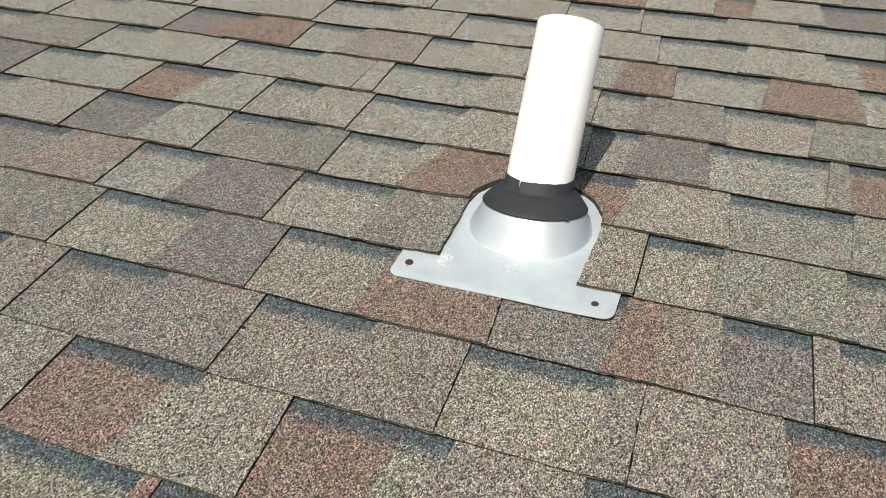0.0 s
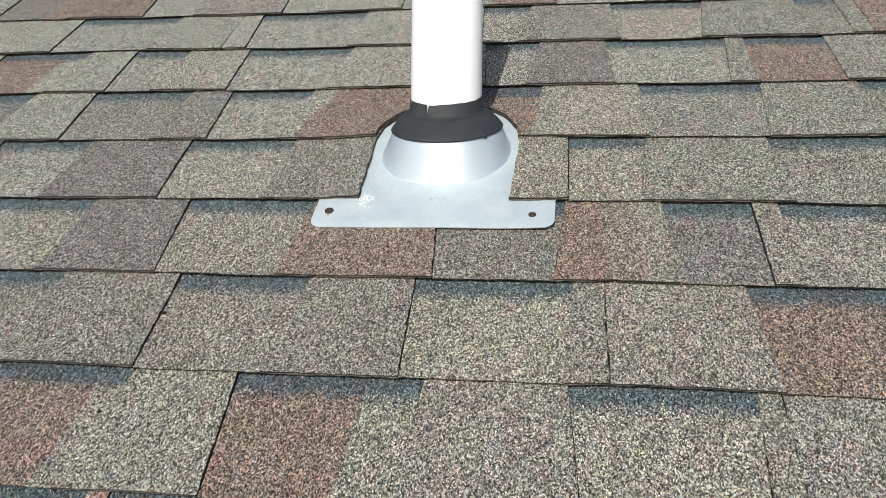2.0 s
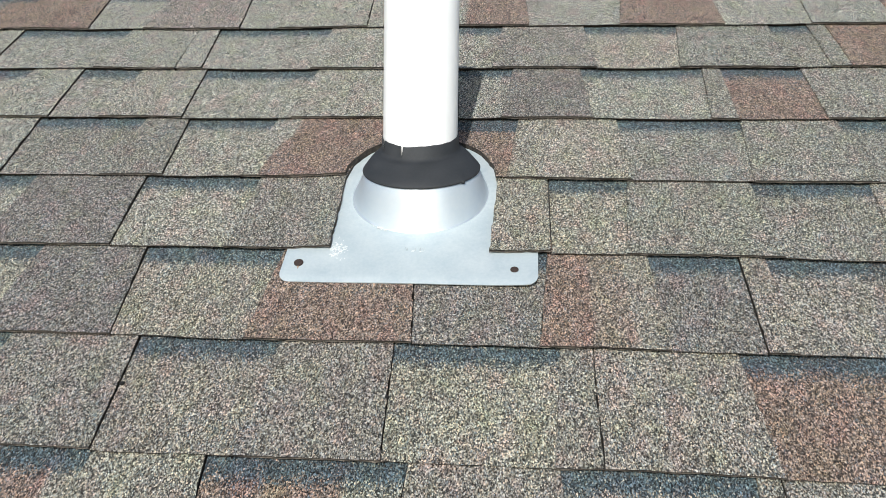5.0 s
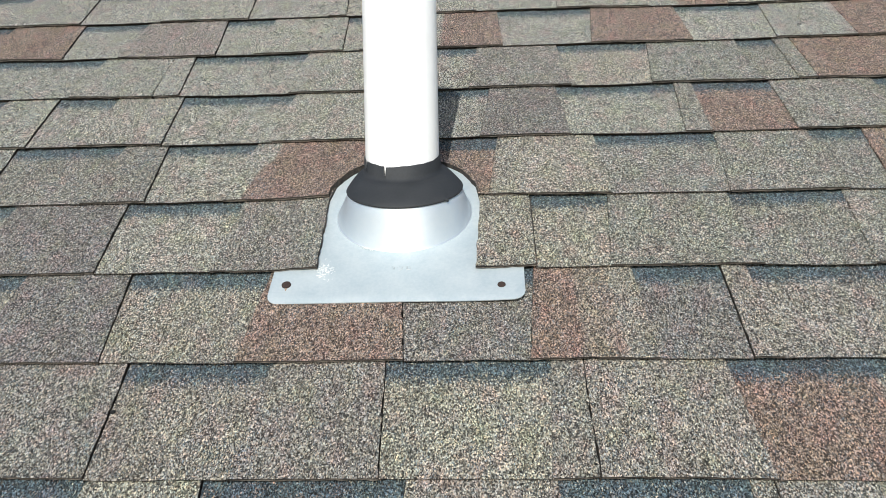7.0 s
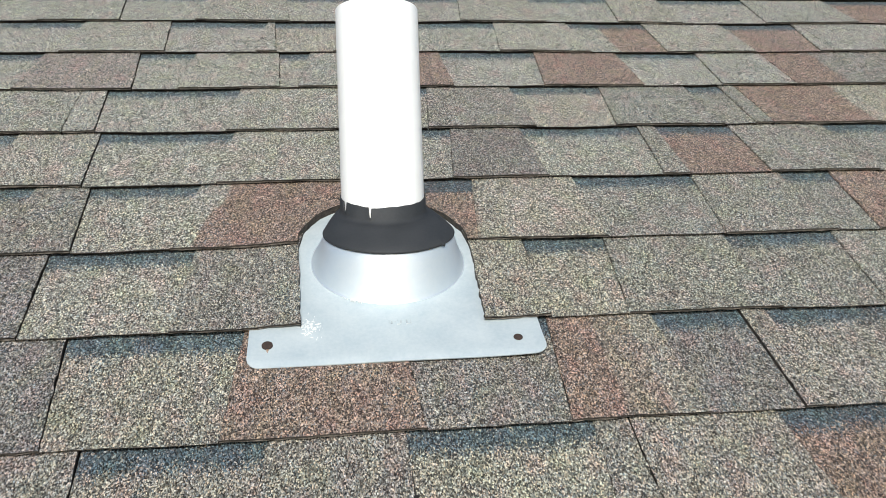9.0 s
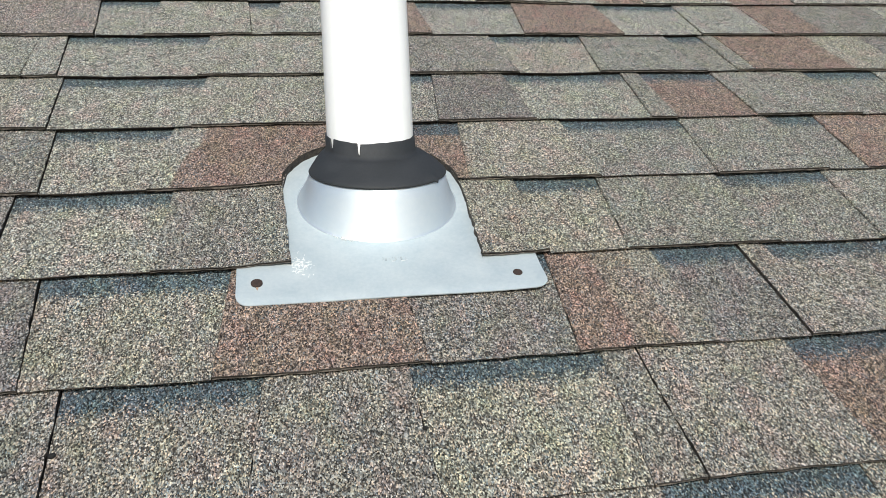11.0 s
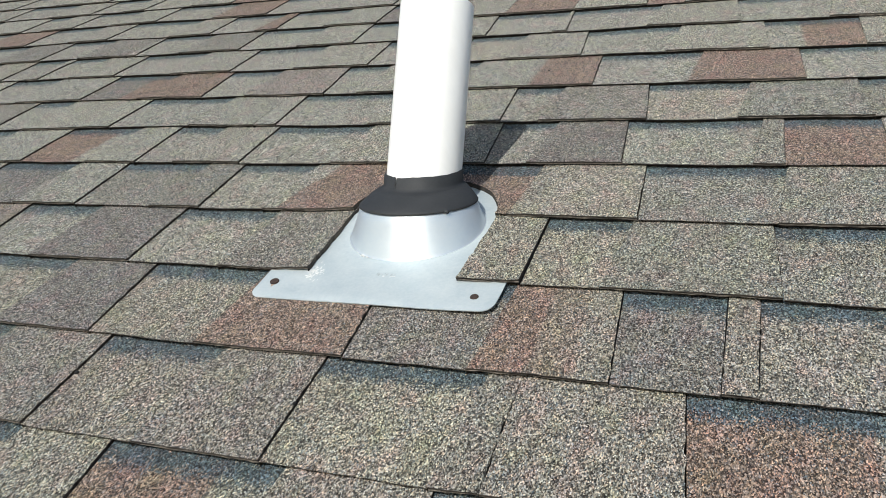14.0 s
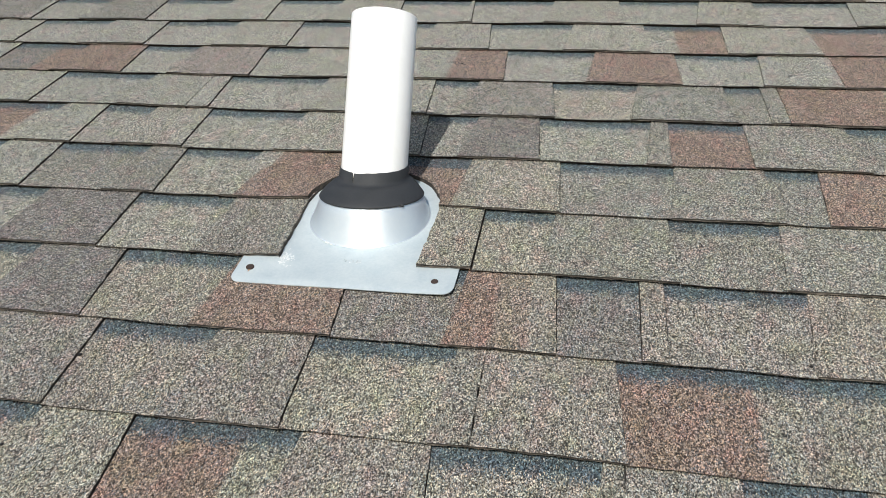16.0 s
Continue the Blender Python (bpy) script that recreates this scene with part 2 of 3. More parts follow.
# The tabs of each course: where a piece begins, T for a raised tooth, R for a recessed cut-out, c for a mere
# change of tone, and the tone. Tone d paints in the duller light to the right.
LAYOUT = {
    -4: "-0.49Rw -0.253Tr -0.221Rw -0.056Tw 0.08Rv 0.26Tv 0.42Rw",
    -3: "-0.600Tw -0.449Rr -0.300cw -0.275Tw -0.150Rr -0.026cw 0.027Tv 0.177Rw 0.335Tv 0.361Tv 0.471Rv",
    -2: "-0.690Tm -0.576Rm -0.425Tm -0.271Rm -0.126Tm 0.005Ry 0.169Tv 0.207Tv 0.357Rr 0.491cv",
    -1: "-0.63Rw -0.455Tp -0.312Rw -0.155Tr 0.015Rb 0.157Tr 0.205cs 0.250cv 0.281Rp 0.377Tv 0.408Rv 0.566Tv",
    0: "-0.98Rg -0.83Tk -0.667Rt -0.532Tp -0.368Rt -0.219Tg 0.0To 0.166Ry 0.258Td 0.423Rd 0.556Td",
    1: "-0.86Rp -0.704Tt -0.585Rg -0.431Tg -0.353Rt -0.234Tt -0.195cr 0.0Rr 0.118Tw 0.267Rd 0.426Td 0.566Rd 0.630Tr",
    2: "-1.120Rt -0.991Tt -0.836Rr -0.715ct -0.678Tt -0.579Rt -0.492Tt -0.372Rt -0.200Tt 0.035Rt 0.107Tp 0.225Rt 0.396Td 0.429Rr 0.547Td 0.705Rd",
    3: "-1.058Rt -0.964Tt -0.752Rt -0.562Tt -0.431Tt -0.389Rt -0.203Tt 0.018Rt 0.088Tg 0.238Ry 0.374Td 0.534Rd 0.590Td 0.619Tr 0.790cy",
    4: "-1.265Rt -1.131Tt -0.950Rp -0.845cr -0.791Tr -0.641Rt -0.530Tk -0.365Rt -0.287Tt -0.139Rt -0.101Tt 0.030cr 0.136Rt 0.295Tr 0.456Rt 0.600Tt 0.729Tr 0.820cg",
    5: "-1.238Tt -1.208Rt -1.105Tt -0.979Rt -0.810Tt -0.662Rt -0.498Tt -0.337Rt -0.177Tt -0.152Ry -0.047Tt 0.087Rt 0.246Tt 0.402Rt 0.459cr 0.549Tt 0.716Rr 0.855Tt 0.876Tt",
    6: "-1.500Tg -1.338Rt -1.200Tg -1.052Tt -1.030Rt -0.889Tg -0.732Rt -0.570Tt -0.438Rt -0.295Tt -0.136Rt 0.011Tt 0.030Rt 0.196Tt 0.352Rt 0.508Tt 0.630Rt 0.812Tt",
    7: "-1.528Rt -1.360Tt -1.236Rt -1.020Tt -0.904Rt -0.762Tr -0.713Rt -0.570Tt -0.440Rp -0.276Tt -0.130Tr 0.019Tt 0.169Rr 0.249Tt 0.394Rp 0.549Tt 0.681ck 0.852Rt 0.990Tt",
    8: "-1.684Rt -1.600Tt -1.483Rt -1.330Tt -1.185Rt -0.985Tr -0.823Rt -0.674Tt -0.458Rt -0.300Tt -0.130Rt 0.000Tt 0.117Rg 0.282Tt 0.430Rg 0.597Tt 0.766Rt 0.903Tt",
    9: "-1.895Rt -1.700Tt -1.537Rt -1.400Tt -1.332Rt -1.150Tt -1.023Rr -0.880ct -0.800Tt -0.640Rt -0.480Tt -0.330Rt -0.190Tt -0.070Rr 0.060Tt 0.200Rt 0.360Tt 0.522Rr 0.635Tt 0.875Rt",
    10: "-2.000Rt -1.800Tt -1.583Rt -1.420Tt -1.250Rt -1.090Tt -0.930Rk -0.780Tt",
}


def pieces(course):
    """The pieces of a course as (x0, x1, raised, [(x, tone), ...]), filled up at random to both sides."""
    rng = random.Random(course * 7 + 100)
    marks = [(float(w[:-2]), w[-2], w[-1]) for w in LAYOUT.get(course, "0.0Tt").split()]

    def any_tone():
        return rng.choice("tttttgggypr")

    x, raised = marks[-1][0], marks[-1][1] == "T"
    while x < X1:
        x += rng.uniform(0.13, 0.24) if raised else rng.uniform(0.09, 0.18)
        raised = not raised
        marks.append((min(x, X1), "T" if raised else "R", any_tone()))
    x, raised = marks[0][0], marks[0][1] == "T"
    while x > X0:
        raised = not raised
        x -= rng.uniform(0.13, 0.24) if raised else rng.uniform(0.09, 0.18)
        marks.insert(0, (max(x, X0), "T" if raised else "R", any_tone()))
    out = []
    for (x, kind, tone), (nxt, *_) in zip(marks, marks[1:]):
        if kind == "c":
            out[-1][1] = nxt
            out[-1][3].append((x, tone))
        else:
            out.append([x, nxt, kind == "T", [(x, tone)]])
    return out


UPRIGHT = {(-1, 0.377), (-1, 0.408), (2, 0.429), (3, 0.590), (3, 0.619), (5, 0.549), (2, 0.547), (0, 0.166)}  # joints that run straight up the slope
OPEN = {(-1, 0.377), (-2, 0.207)}  # teeth whose edges have come loose
PARTED = {(0, 0.166)}  # a shingle that stands off its neighbour
CUT_Y, CUT_R = 0.218, 0.099


def cut_out(y, side):
    """Half the width of the opening that was cut into the shingles round the flashing, to the left (-1) or right (1)."""
    if y < CUT_Y:
        return (0.0920 if side < 0 else 0.0945) + (y - 0.08) * 0.036 + 0.0005 * math.sin(y * 140 + side)
    return math.sqrt(max(CUT_R**2 - (y - CUT_Y) ** 2, 0.0)) + 0.0006 * math.sin(y * 160)


def wave(x, y):
    """The roof is not quite flat."""
    calm = min(1.0, max(0.0, math.hypot(x, y - 0.18) - 0.16) / 0.3)
    return calm * (0.0030 * noise.noise((x * 2.2, y * 2.2, 3.0)) + 0.0012 * noise.noise((x * 9, y * 7, 8.0)))


def slant(course, x, before, after):
    """The teeth are wider at the butt edge; joints between two shingles run straight up."""
    if (course, x) in UPRIGHT:
        return -0.01
    usual = {(True, False): -0.07, (False, True): 0.08}.get((before, after), -0.01)
    return usual + random.Random(int(round(x * 1000)) * 31 + course).uniform(-0.03, 0.03)


def build_piece(bm, layer, course, x0, x1, raised, tones, before, after, fine=False):
    """One tab: granule surface, butt edge in two plies, and cut sides."""
    y0 = FIRST + EXPOSURE * course
    rng = random.Random(int(round(x0 * 1000)) * 17 + course)
    bow, phase = rng.uniform(-0.0012, 0.0012), rng.uniform(0, 6)
    left, right = x0, x1
    s0, s1 = slant(course, x0, before, raised), slant(course, x1, raised, after)
    near = course in (0, 1) and abs(x0) < 0.25 and (x0 == 0.0 or x1 == 0.0)
    vs = [0.0, 0.011, 0.022, 0.033, 0.044, 0.055, 0.066, 0.077, 0.088, 0.099, EXPOSURE - 0.031, EXPOSURE - 0.012, EXPOSURE + 0.03]
    if near:
        vs = sorted(set([EXPOSURE * i / 12 for i in range(13)] + [EXPOSURE - 0.031, EXPOSURE - 0.012, EXPOSURE + 0.03]))
    if fine:
        vs = sorted(set(vs + [a + (b - a) * k / 3 for a, b in zip(vs[:10], vs[1:11]) for k in (1, 2)]))
    cols = max(2, round((right - left) / (0.006 if fine else 0.018)))
    us = sorted(set([i / cols for i in range(cols + 1)]))
    for x, _ in tones[1:]:
        u = (x - left) / (right - left)
        us = sorted(us + [max(u - 0.018 / (right - left), 0.01), min(u + 0.018 / (right - left), 0.99)])
    up = 0.0026 if raised else 0.0
    parted = (course, x0) in PARTED

    def tone_at(x):
        found = tones[0][1]
        for at, tone in tones:
            if x >= at - 1e-6:
                found = tone
        return TONES[found]

    shade = rng.uniform(0.96, 1.04)
    tint = (rng.uniform(0.985, 1.015), 1.0, rng.uniform(0.98, 1.02))

    def place(u, v):
        a, b = left + s0 * (v - EXPOSURE / 2), right + s1 * (v - EXPOSURE / 2)
        y = y0 + v
        if near:
            if x1 == 0.0:
                b = -cut_out(y, -1) + 0.0014 * noise.noise((3.0, y * 110, 1.0)) + 0.0008 * noise.noise((3.0, y * 330, 2.0))
            else:
                a = cut_out(y, 1) + 0.0014 * noise.noise((5.0, y * 110, 1.0)) + 0.0008 * noise.noise((5.0, y * 330, 2.0))
        if raised:
            a, b = a + 0.0011, b - 0.0011
            if not near:
                a += 0.0016 * noise.noise((x0 * 40, y * 75, 1.0)) + 0.0010 * noise.noise((x0 * 40, y * 260, 3.0))
                b += 0.0016 * noise.noise((x1 * 40, y * 75, 6.0)) + 0.0010 * noise.noise((x1 * 40, y * 260, 8.0))
        if parted:
            a += 0.0008 + 0.0005 * noise.noise((x0 * 40, y * 75, 2.0))
        x = a + (b - a) * u
        ragged = 0.0
        if v == 0.0:
            ragged = bow * math.sin(3 * u + phase) + 0.0012 * noise.noise((x * 14, course * 3.1, 0.5)) + 0.0006 * noise.noise((x * 60, course * 2.3, 4.5)) + 0.0007 * noise.noise((x * 170, course * 4.7, 7.5)) + 0.0030 * noise.noise((x * 1.7, course * 5.3, 2.5))
        z = -0.0003 - 0.0066 * v / EXPOSURE + up + wave(x, y)
        if course == 0 and x0 == 0.0:
            # this tab has lifted at its free corner
            z += 0.0026 * u**3 * max(0.0, 1 - v / EXPOSURE)
        if near:
            # the cut edge sits up on the flashing
            gap = abs(x) - cut_out(y, -1 if x1 == 0.0 else 1)
            z += 0.0034 * max(0.0, 1 - gap / 0.06)
        return Vector((x, y + ragged, z))

    grid = [[bm.verts.new(place(u, v)) for u in us] for v in vs]
    for v, row in zip(vs, grid):
        for u, vert in zip(us, row):
            x = left + (right - left) * u
            c = tone_at(x)
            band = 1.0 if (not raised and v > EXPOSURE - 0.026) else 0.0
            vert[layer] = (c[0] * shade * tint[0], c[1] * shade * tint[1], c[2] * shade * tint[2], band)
    for a, b in zip(grid, grid[1:]):
        for i in range(len(us) - 1):
            bm.faces.new((a[i], a[i + 1], b[i + 1], b[i]))

    def skirt(line, inward, worn=False):
        """A cut edge below a line of the surface, with a groove between the plies."""
        last = line
        if worn:
            # granules have filled the joint to a shallow groove
            plies = ((-0.0009, 0.0018), (0.0, 0.0140))
        elif inward.x:
            plies = ((0.0, 0.0032), (0.0, 0.0140))
        elif raised:
            plies = ((0.0, 0.0009), (0.005, 0.0010), (0.005, 0.0021), (0.0002, 0.0022), (0.0004, 0.0036), (0.007, 0.0037), (0.007, 0.0150))
        else:
            plies = ((0.0, 0.0008), (0.006, 0.0009), (0.006, 0.0120))
        for back, drop in plies:
            rows = [bm.verts.new(p.co + inward * (back + 0.0009 * noise.noise((p.co.x * 120, p.co.y * 120, drop * 900))) - Vector((0, 0, drop * (1 + 0.30 * noise.noise((p.co.x * 45, p.co.y * 45, drop * 700)))))) for p in line]
            for p, q in zip(line, rows):
                q[layer] = p[layer]
            for i in range(len(line) - 1):
                bm.faces.new((rows[i], rows[i + 1], last[i + 1], last[i])).material_index = 0 if worn and drop < 0.002 else 2 if back == 0.0004 else 1
            last = rows

    skirt(grid[0], Vector((0, 1, 0)))
    if parted and not raised:
        skirt([row[0] for row in grid][::-1], Vector((1, 0, 0)))
    if raised or near:
        skirt([row[0] for row in grid][::-1], Vector((1, 0, 0)), raised and not near and (course, x0) not in OPEN)
        skirt([row[-1] for row in grid], Vector((-1, 0, 0)), raised and after and not near)


def shingles():
    far = bmesh.new()
    far_layer = far.verts.layers.float_color.new("blend")
    count = 0
    for course in COURSES:
        row = pieces(course)
        for i, (x0, x1, raised, tones) in enumerate(row):
            sides = row[i - 1][2] if i else True, row[i + 1][2] if i + 1 < len(row) else True
            close = -5 <= course <= 9 and x1 > -1.25 - 0.05 * course and x0 < 1.0
            if close and count < 300:
                bm = bmesh.new()
                layer = bm.verts.layers.float_color.new("blend")
                build_piece(bm, layer, course, x0, x1, raised, tones, *sides, fine=True)
                part("shingle_tab", bm, [GRANULES, CUT_EDGE, PLY], roof)
                count += 1
            else:
                build_piece(far, far_layer, course, x0, x1, raised, tones, *sides)
    rest = part("shingles", far, [GRANULES, CUT_EDGE, PLY], roof)
    tagged(rest, kind="stuff")


# ---- vent pipe and its flashing ----
AXIS_Y, PIPE_R, PIPE_END = 0.2198, 0.0480, 0.2742
axis = Vector((0, math.sin(radians(PITCH)), math.cos(radians(PITCH))))
front = Vector((0, -math.cos(radians(PITCH)), math.sin(radians(PITCH))))
across = Vector((1, 0, 0))


def on_pipe(s, r, a):
    return Vector((0, AXIS_Y, 0)) + axis * s + (front * math.cos(a) + across * math.sin(a)) * r


def vent_pipe():
    n = 64
    turn = [2 * math.pi * i / n for i in range(n)]
    profile = [(-0.12, PIPE_R), (0.0, PIPE_R), (PIPE_END - 0.0012, PIPE_R), (PIPE_END - 0.0003, PIPE_R - 0.0004), (PIPE_END, PIPE_R - 0.0014),
               (PIPE_END, PIPE_R - 0.0050), (PIPE_END - 0.0012, PIPE_R - 0.0058), (-0.12, PIPE_R - 0.0058)]
    bm = loft([[on_pipe(s, r, a) for a in turn] for s, r in profile])
    ob = mesh_object("vent_pipe", bm, PVC, smooth=True)
    ob.matrix_world = ROOF
    tagged(ob, "white plastic plumbing vent pipe standing plumb through the roof", "vent pipe")


def plate_z(y):
    """The apron lies on the course below; further up it dips under the courses above."""
    return -0.0006 - 0.052 * min(max(y - 0.075, 0.0), 0.085) - 0.018 * max(y - 0.16, 0.0)


def base_plate(parent):

    def lip(y):
        # the lower edge is folded down a little
        return 0.0011 * (min(1.0, (y - 0.0262) / 0.008) if y < 0.0342 else max(0.0, 1 - (y - 0.0342) / 0.03))

    def lift(x, y):
        # the apron lies on the course below and its edge curls a little
        return plate_z(y) + 0.0006 * math.sin(x * 21 + 1.0) * max(0.0, min(1.0, (0.076 - y) / 0.03)) + 0.0038 * max(0.0, (x - 0.06) / 0.09) ** 2 * max(0.0, 1 - (y - 0.026) / 0.055) ** 2 + lip(y)

    bm = bmesh.new()
    rows = []
    ys = [0.0262, 0.0266, 0.0278, 0.0300, 0.0335, 0.0392, 0.044, 0.049, 0.054, 0.059, 0.064, 0.070, 0.076, 0.083, 0.095, 0.12, 0.16, 0.22, 0.28, 0.345]
    for y in ys:
        inset = 0.0
        if y < 0.0392:
            inset = 0.013 - math.sqrt(max(0.013**2 - (0.0392 - y) ** 2, 0.0))
        xs = [-0.1437 + inset + (0.2950 - 2 * inset) * i / 72 for i in range(73)]
        rows.append([bm.verts.new((x, y + 0.0, lift(x, y))) for x in xs])
    for a, b in zip(rows, rows[1:]):
        for i in range(72):
            bm.faces.new((a[i], a[i + 1], b[i + 1], b[i]))
    # the sheet's thickness: a rim of its own, and the underside
    border = rows[0] + [r[-1] for r in rows[1:]] + rows[-1][-2::-1] + [r[0] for r in rows[-2:0:-1]]
    upper = [bm.verts.new(v.co) for v in border]
    lower = [bm.verts.new(v.co - Vector((0, 0, 0.0011))) for v in border]
    for i in range(len(border)):
        j = (i + 1) % len(border)
        bm.faces.new((lower[i], lower[j], upper[j], upper[i]))
    bm.faces.new([bm.verts.new(v.co) for v in lower][::-1])
    return part("base_plate", bm, GALVANISED, parent, "dull galvanised steel apron", smooth=True)


RING_Y, RING_H, RING_R, RING_TILT = 0.211, 0.0220, 0.0722, radians(17)


def flashing():
    whole = new("pipe_flashing")
    whole.matrix_world = ROOF
    tagged(whole, "galvanised steel pipe flashing with a cracked black rubber collar", "flashing")
    base_plate(whole)
    n = 96
    turn = [2 * math.pi * i / n for i in range(n)]

    def foot(a, grow, h):
        y = 0.1965 - ((0.0803 if math.cos(a) > 0 else 0.084) + grow) * math.cos(a)
        return Vector((0.003 + (0.0845 + grow) * math.sin(a), y, plate_z(y) + h))

    def ring(a, r, h):
        lift = h - RING_H
        return Vector((0.0045 + r * math.sin(a), RING_Y - r * math.cos(a) * math.cos(RING_TILT) + lift * math.sin(RING_TILT), RING_H + r * math.cos(a) * math.sin(RING_TILT) + lift * math.cos(RING_TILT)))

    def dents(a):
        return 0.00035 * math.sin(5 * a + 0.6) + 0.00022 * math.sin(11 * a + 2.0)

    rings = [[foot(a, g, h) for a in turn] for g, h in ((0.0024, 0.0001), (0.0016, 0.0004), (0.0009, 0.0010), (0.0002, 0.0019), (-0.0004, 0.0032))]
    for k in (0.25, 0.5, 0.75, 0.97):
        rings.append([foot(a, -0.0004 + dents(a) * (1 - k), 0.0032).lerp(ring(a, RING_R + 0.0008 + dents(a) * k, RING_H), k) for a in turn])
    rings.append([ring(a, RING_R - 0.001, RING_H + 0.0008) for a in turn])
    rings.append([ring(a, RING_R - 0.004, RING_H + 0.0004) for a in turn])
    middle = Vector((0.004, 0.204, 0.0))
    cone = part("cone", loft([[p - middle for p in ring] for ring in rings]), SPUN, whole, "bright spun steel cone", smooth=True)
    cone.location = middle

    TEARS = ((-0.35, 0.034, 0.0125), (-1.07, 0.075, 0.011))

    # rubber boot: a dished skirt from the steel ring up to the pipe, and a collar with tears
    def top_of(a):
        s = 0.0575 - 0.019 * math.cos(a)
        for at, wide, deep in TEARS:
            at += 0.006 * math.sin(a * 160)
            s -= deep * min(1.0, 2.2 * max(0.0, 1 - abs(a - at) / wide)) * (0.9 if a < at else 1.0)
        # the rubber has sagged on one side of the wide tear
        s -= 0.0014 * max(0.0, 1 - max(0.0, a - TEARS[0][0]) / 0.3) if a > TEARS[0][0] else 0.0
        return s + 0.0003 * math.sin(5 * a) + 0.0002 * math.sin(17 * a)

    m = 480
    turn = [-math.pi + 2 * math.pi * i / m for i in range(m)]

    def chip(a):
        # a flap of rubber hanging over the brim
        return 0.0022 * max(0.0, 1 - abs(a - 0.86) / 0.045)

    def curl(a):
        # the torn edges stand off the pipe
        return sum(0.0016 * math.exp(-(((a - at) / 0.10) ** 2)) for at, wide, deep in TEARS)

    def low(a):
        return on_pipe(0.0575 - 0.019 * math.cos(a) - 0.017, PIPE_R + 0.0024, a)

    rings = [[ring(a, RING_R - 0.004, RING_H + 0.0012) for a in turn], [ring(a, RING_R + 0.0020 + chip(a), RING_H + 0.0006 - chip(a)) for a in turn],
             [ring(a, RING_R + 0.0024 + chip(a), RING_H + 0.0020) for a in turn], [ring(a, RING_R + 0.0012, RING_H + 0.0038) for a in turn]]
    for k in (0.2, 0.4, 0.6, 0.8, 1.0):
        rings.append([ring(a, RING_R + 0.0012, RING_H + 0.0038).lerp(low(a), k) + Vector((0, 0, 0.0025 * math.sin(math.pi * k))) for a in turn])
    rings.insert(-1, [ring(a, RING_R + 0.0012, RING_H + 0.0038).lerp(low(a), 0.9) - axis * 0.0006 for a in turn])
    rings.append([on_pipe(0.0575 - 0.019 * math.cos(a) - 0.0145, PIPE_R + 0.0019, a) for a in turn])
    boot = part("rubber_boot", loft(rings), RUBBER, whole, "black rubber boot", smooth=True)
    rings = [[low(a) for a in turn]]
    rings.append([on_pipe(0.0575 - 0.019 * math.cos(a) - 0.0145, PIPE_R + 0.0018, a) for a in turn])
    rings.append([on_pipe(top_of(a) - 0.0008, PIPE_R + 0.0016 + curl(a), a) for a in turn])
    rings.append([on_pipe(top_of(a), PIPE_R + 0.0012 + curl(a), a) for a in turn])
    rings.append([on_pipe(top_of(a) - 0.0004, PIPE_R + 0.0002 + curl(a) * 0.6, a) for a in turn])
    part("collar", loft(rings), RUBBER, boot, "torn rubber collar", smooth=True)

    for x, y, r in ((-0.1248, 0.0560, 0.0054), (0.1248, 0.0512, 0.0047)):
        nail(whole, x, y, r)
    rust_streak(whole, -0.1243, 0.0560)
    residue(whole)
    stamp(whole)


def nail(parent, x, y, head):
    n = 20
    turn = [2 * math.pi * i / n for i in range(n)]
    z = plate_z(y) + 0.0010
    rings = [[(x + r * math.cos(a), y + r * math.sin(a), z + h) for a in turn] for r, h in ((head, -0.002), (head, 0.0006), (head * 0.86, 0.0012), (head * 0.3, 0.0013))]
    part("nail", loft(rings, cap_end=True), RUST, parent, "rusted nail head")


def rust_streak(parent, x, y):
    """A short run of rust below a nail."""
    bm = bmesh.new()
    line = [(-0.0016, 0.0), (-0.0011, -0.0035), (0.0000, -0.0062), (0.0008, -0.004), (0.0016, 0.0)]
    low = [bm.verts.new((x + a, y - 0.004 + b, plate_z(y) - 0.0002)) for a, b in line]
    top = [bm.verts.new((x + a * 0.9, y - 0.004 + b * 0.97, plate_z(y) + 0.0006)) for a, b in line]
    bm.faces.new(top)
    for i in range(len(line)):
        j = (i + 1) % len(line)
        bm.faces.new((low[i], low[j], top[j], top[i]))
    bmesh.ops.recalc_face_normals(bm, faces=bm.faces)
    part("rust_streak", bm, STAIN, parent, "thin run of rust")


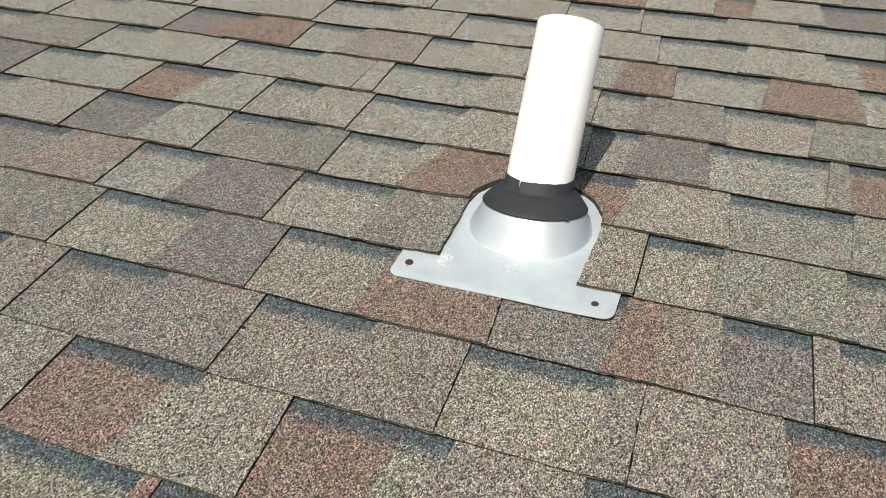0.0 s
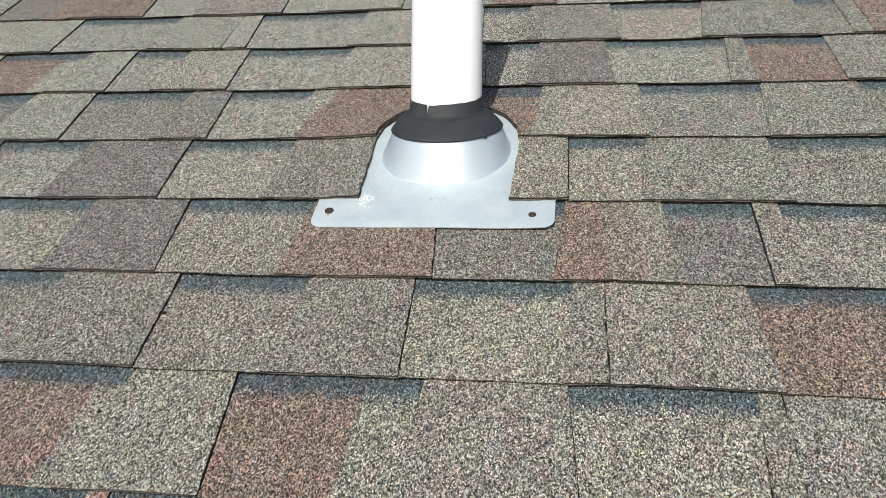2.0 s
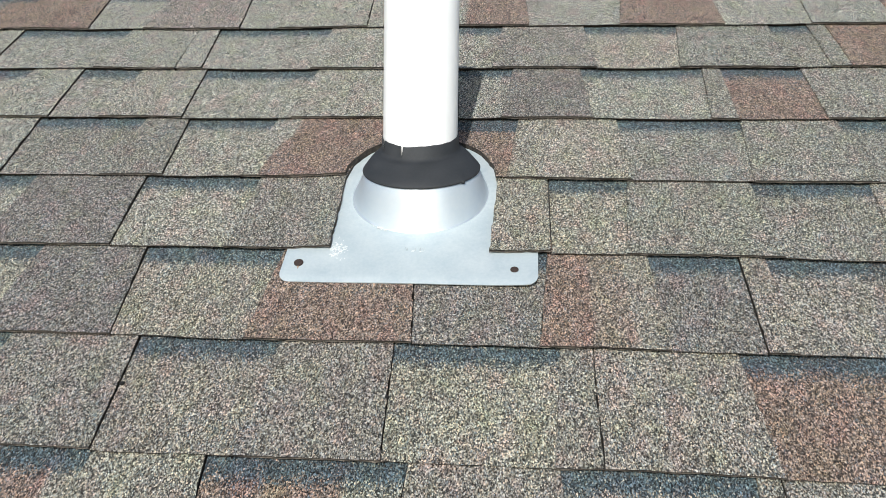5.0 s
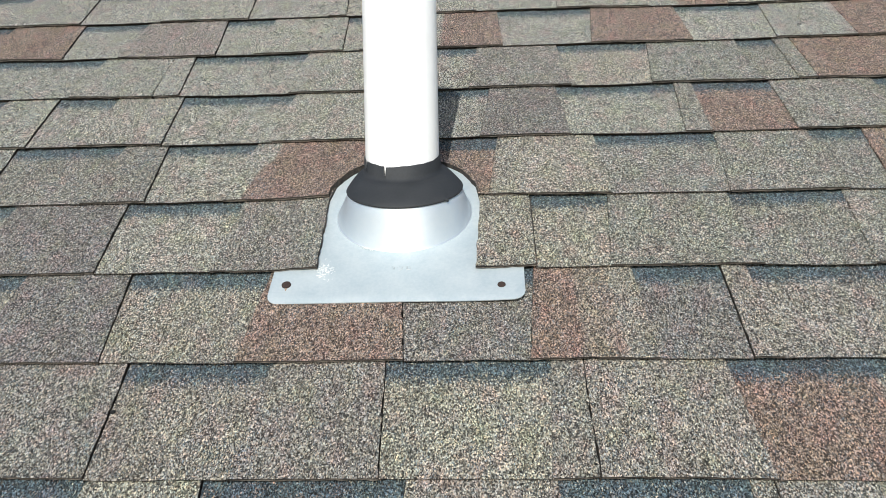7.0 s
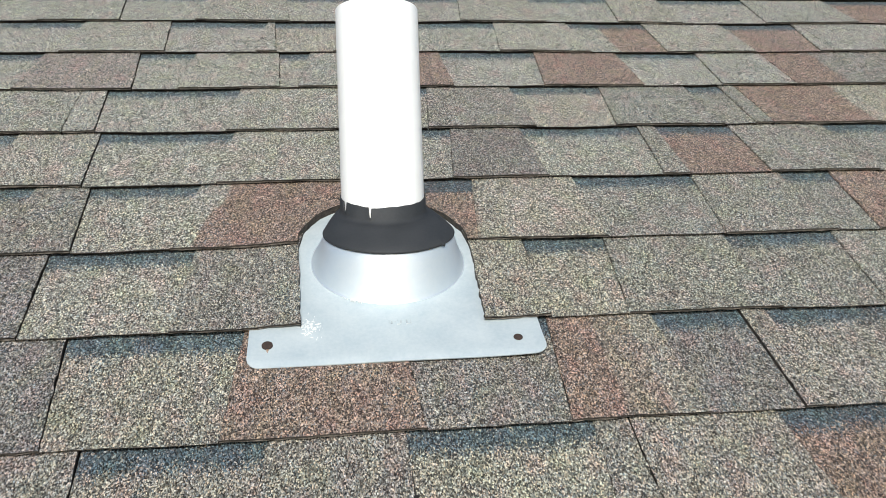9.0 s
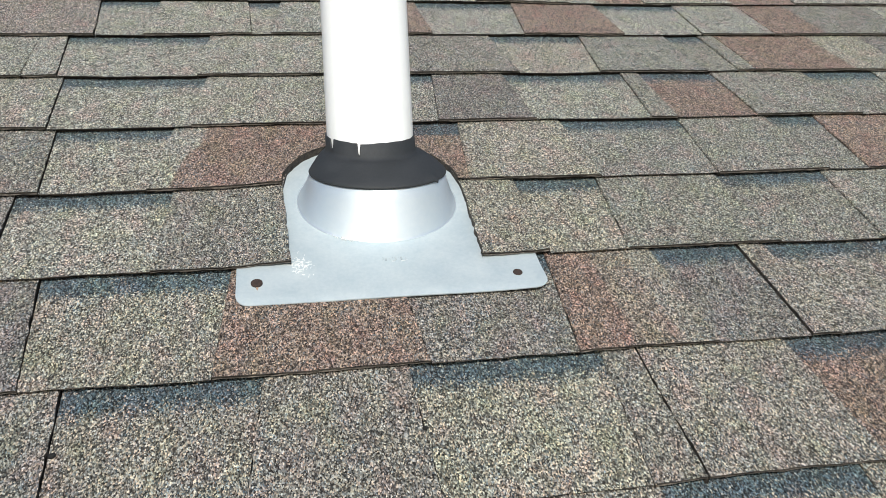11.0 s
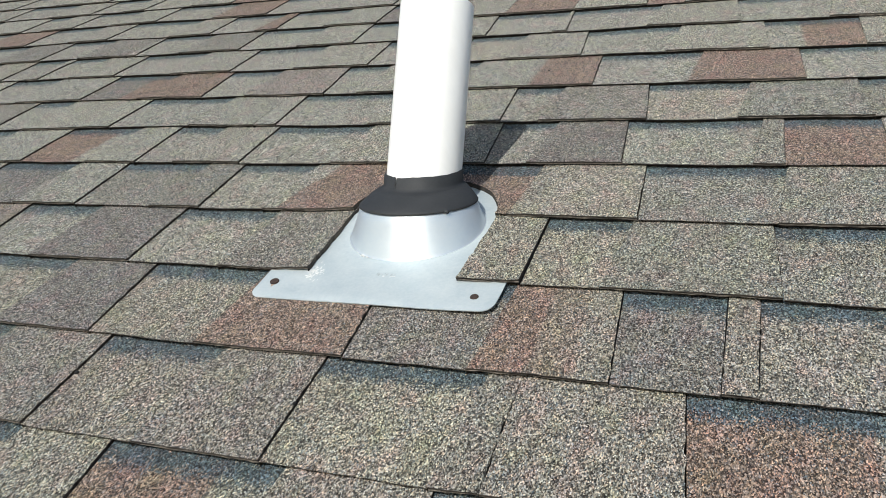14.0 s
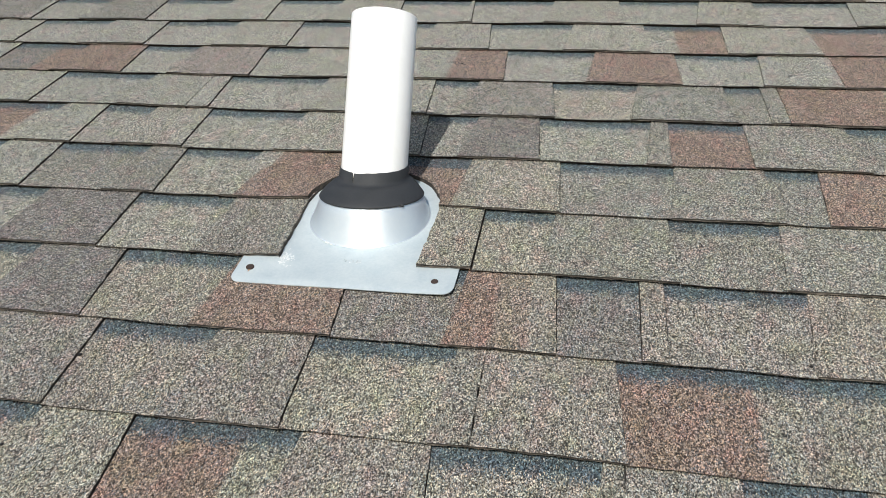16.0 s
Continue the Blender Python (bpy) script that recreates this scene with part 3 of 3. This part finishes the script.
def residue(parent):
    """A crusty patch of dried white residue."""
    rng = random.Random(5)
    bm = bmesh.new()
    for _ in range(85):
        x, y = rng.gauss(-0.0845, 0.0048), rng.gauss(0.081, 0.0080)
        a, w, h = rng.choice((0.1, 1.5)), rng.uniform(0.0012, 0.0042), rng.uniform(0.0003, 0.0006)
        m = Matrix.Translation((x, y, plate_z(y) + 0.0001)) @ Matrix.Rotation(a + rng.uniform(-0.3, 0.3), 4, "Z") @ Matrix.Diagonal((w, h, 0.0006, 1))
        bmesh.ops.create_cube(bm, size=1.0, matrix=m)
    part("residue", bm, CHALK, parent, "patch of crusty white residue")
    bm = bmesh.new()
    for _ in range(18):
        x = rng.gauss(-0.041, 0.006)
        y = 0.1965 - 0.084 * math.sqrt(1 - ((x - 0.003) / 0.088) ** 2) + rng.gauss(0.0, 0.0012)
        m = Matrix.Translation((x, y, plate_z(y) + 0.0008)) @ Matrix.Rotation(rng.uniform(0, 3), 4, "Z") @ Matrix.Diagonal((rng.uniform(0.001, 0.003), 0.0005, 0.0012, 1))
        bmesh.ops.create_cube(bm, size=1.0, matrix=m)
    part("residue", bm, CHALK, parent, "thin white residue along the foot of the cone")
    bm = bmesh.new()
    for _ in range(5):
        x, y = rng.gauss(0.007, 0.006), rng.gauss(0.0795, 0.0009)
        m = Matrix.Translation((x, y, plate_z(y) + 0.0001)) @ Matrix.Rotation(rng.uniform(-0.2, 0.3), 4, "Z") @ Matrix.Diagonal((rng.uniform(0.002, 0.005), 0.0003, 0.0005, 1))
        bmesh.ops.create_cube(bm, size=1.0, matrix=m)
    part("scratch", bm, CHALK, parent, "thin white scratch marks")


def stamp(parent):
    """Stamped lettering too worn to read."""
    bm = bmesh.new()
    rng = random.Random(3)
    x = -0.004
    for _ in range(9):
        w, h = rng.choice((0.0008, 0.0012, 0.0022)), rng.choice((0.0012, 0.0055, 0.006))
        m = Matrix.Translation((x + w / 2, 0.0845 + rng.choice((-0.0022, 0.0, 0.0022)) * (h < 0.002), plate_z(0.0845) + 0.0001)) @ Matrix.Rotation(-0.052, 4, "X") @ Matrix.Diagonal((w * 0.8, h, 0.0004, 1))
        bmesh.ops.create_cube(bm, size=1.0, matrix=m)
        x += w + rng.uniform(0.0008, 0.0024)
    part("stamp", bm, STAMPED, parent, "worn stamped marks")


def surface(x, y):
    """The height of the shingles at a place on the roof."""
    course = math.floor((y - FIRST) / EXPOSURE)
    raised = [up for x0, x1, up, _ in pieces(course) if x0 <= x < x1][0]
    return -0.0003 - 0.0066 * (y - FIRST - course * EXPOSURE) / EXPOSURE + (0.0026 if raised else 0.0) + wave(x, y)


def tar_blobs():
    """Small dark crumbs of asphalt lying on the shingles."""
    for i, (x, y, size) in enumerate(((0.051, 0.724, 0.0035), (0.555, -0.048, 0.0045), (0.162, 0.021, 0.0028), (0.156, -0.042, 0.0030), (-0.2690, -0.125, 0.0055), (-0.280, -0.261, 0.0042), (0.004, -0.132, 0.0045))):
        bm = bmesh.new()
        bmesh.ops.create_icosphere(bm, subdivisions=2, radius=size / 2, matrix=Matrix.Translation((x, y, surface(x, y) + size * 0.2)) @ Matrix.Diagonal((1.0, 0.9, 0.6, 1)))
        for v in bm.verts:
            v.co += Vector((1, 1, 0.6)) * 0.0007 * noise.noise(v.co * 500 + Vector((i, 0, 0)))
        blob = mesh_object("tar_crumb", bm, TAR, smooth=True)
        blob.matrix_world = ROOF
        tagged(blob, "small black crumb of asphalt lying on a shingle", "debris", "crumbs on the shingles")


vent_pipe()
flashing()
tar_blobs()
shingles()
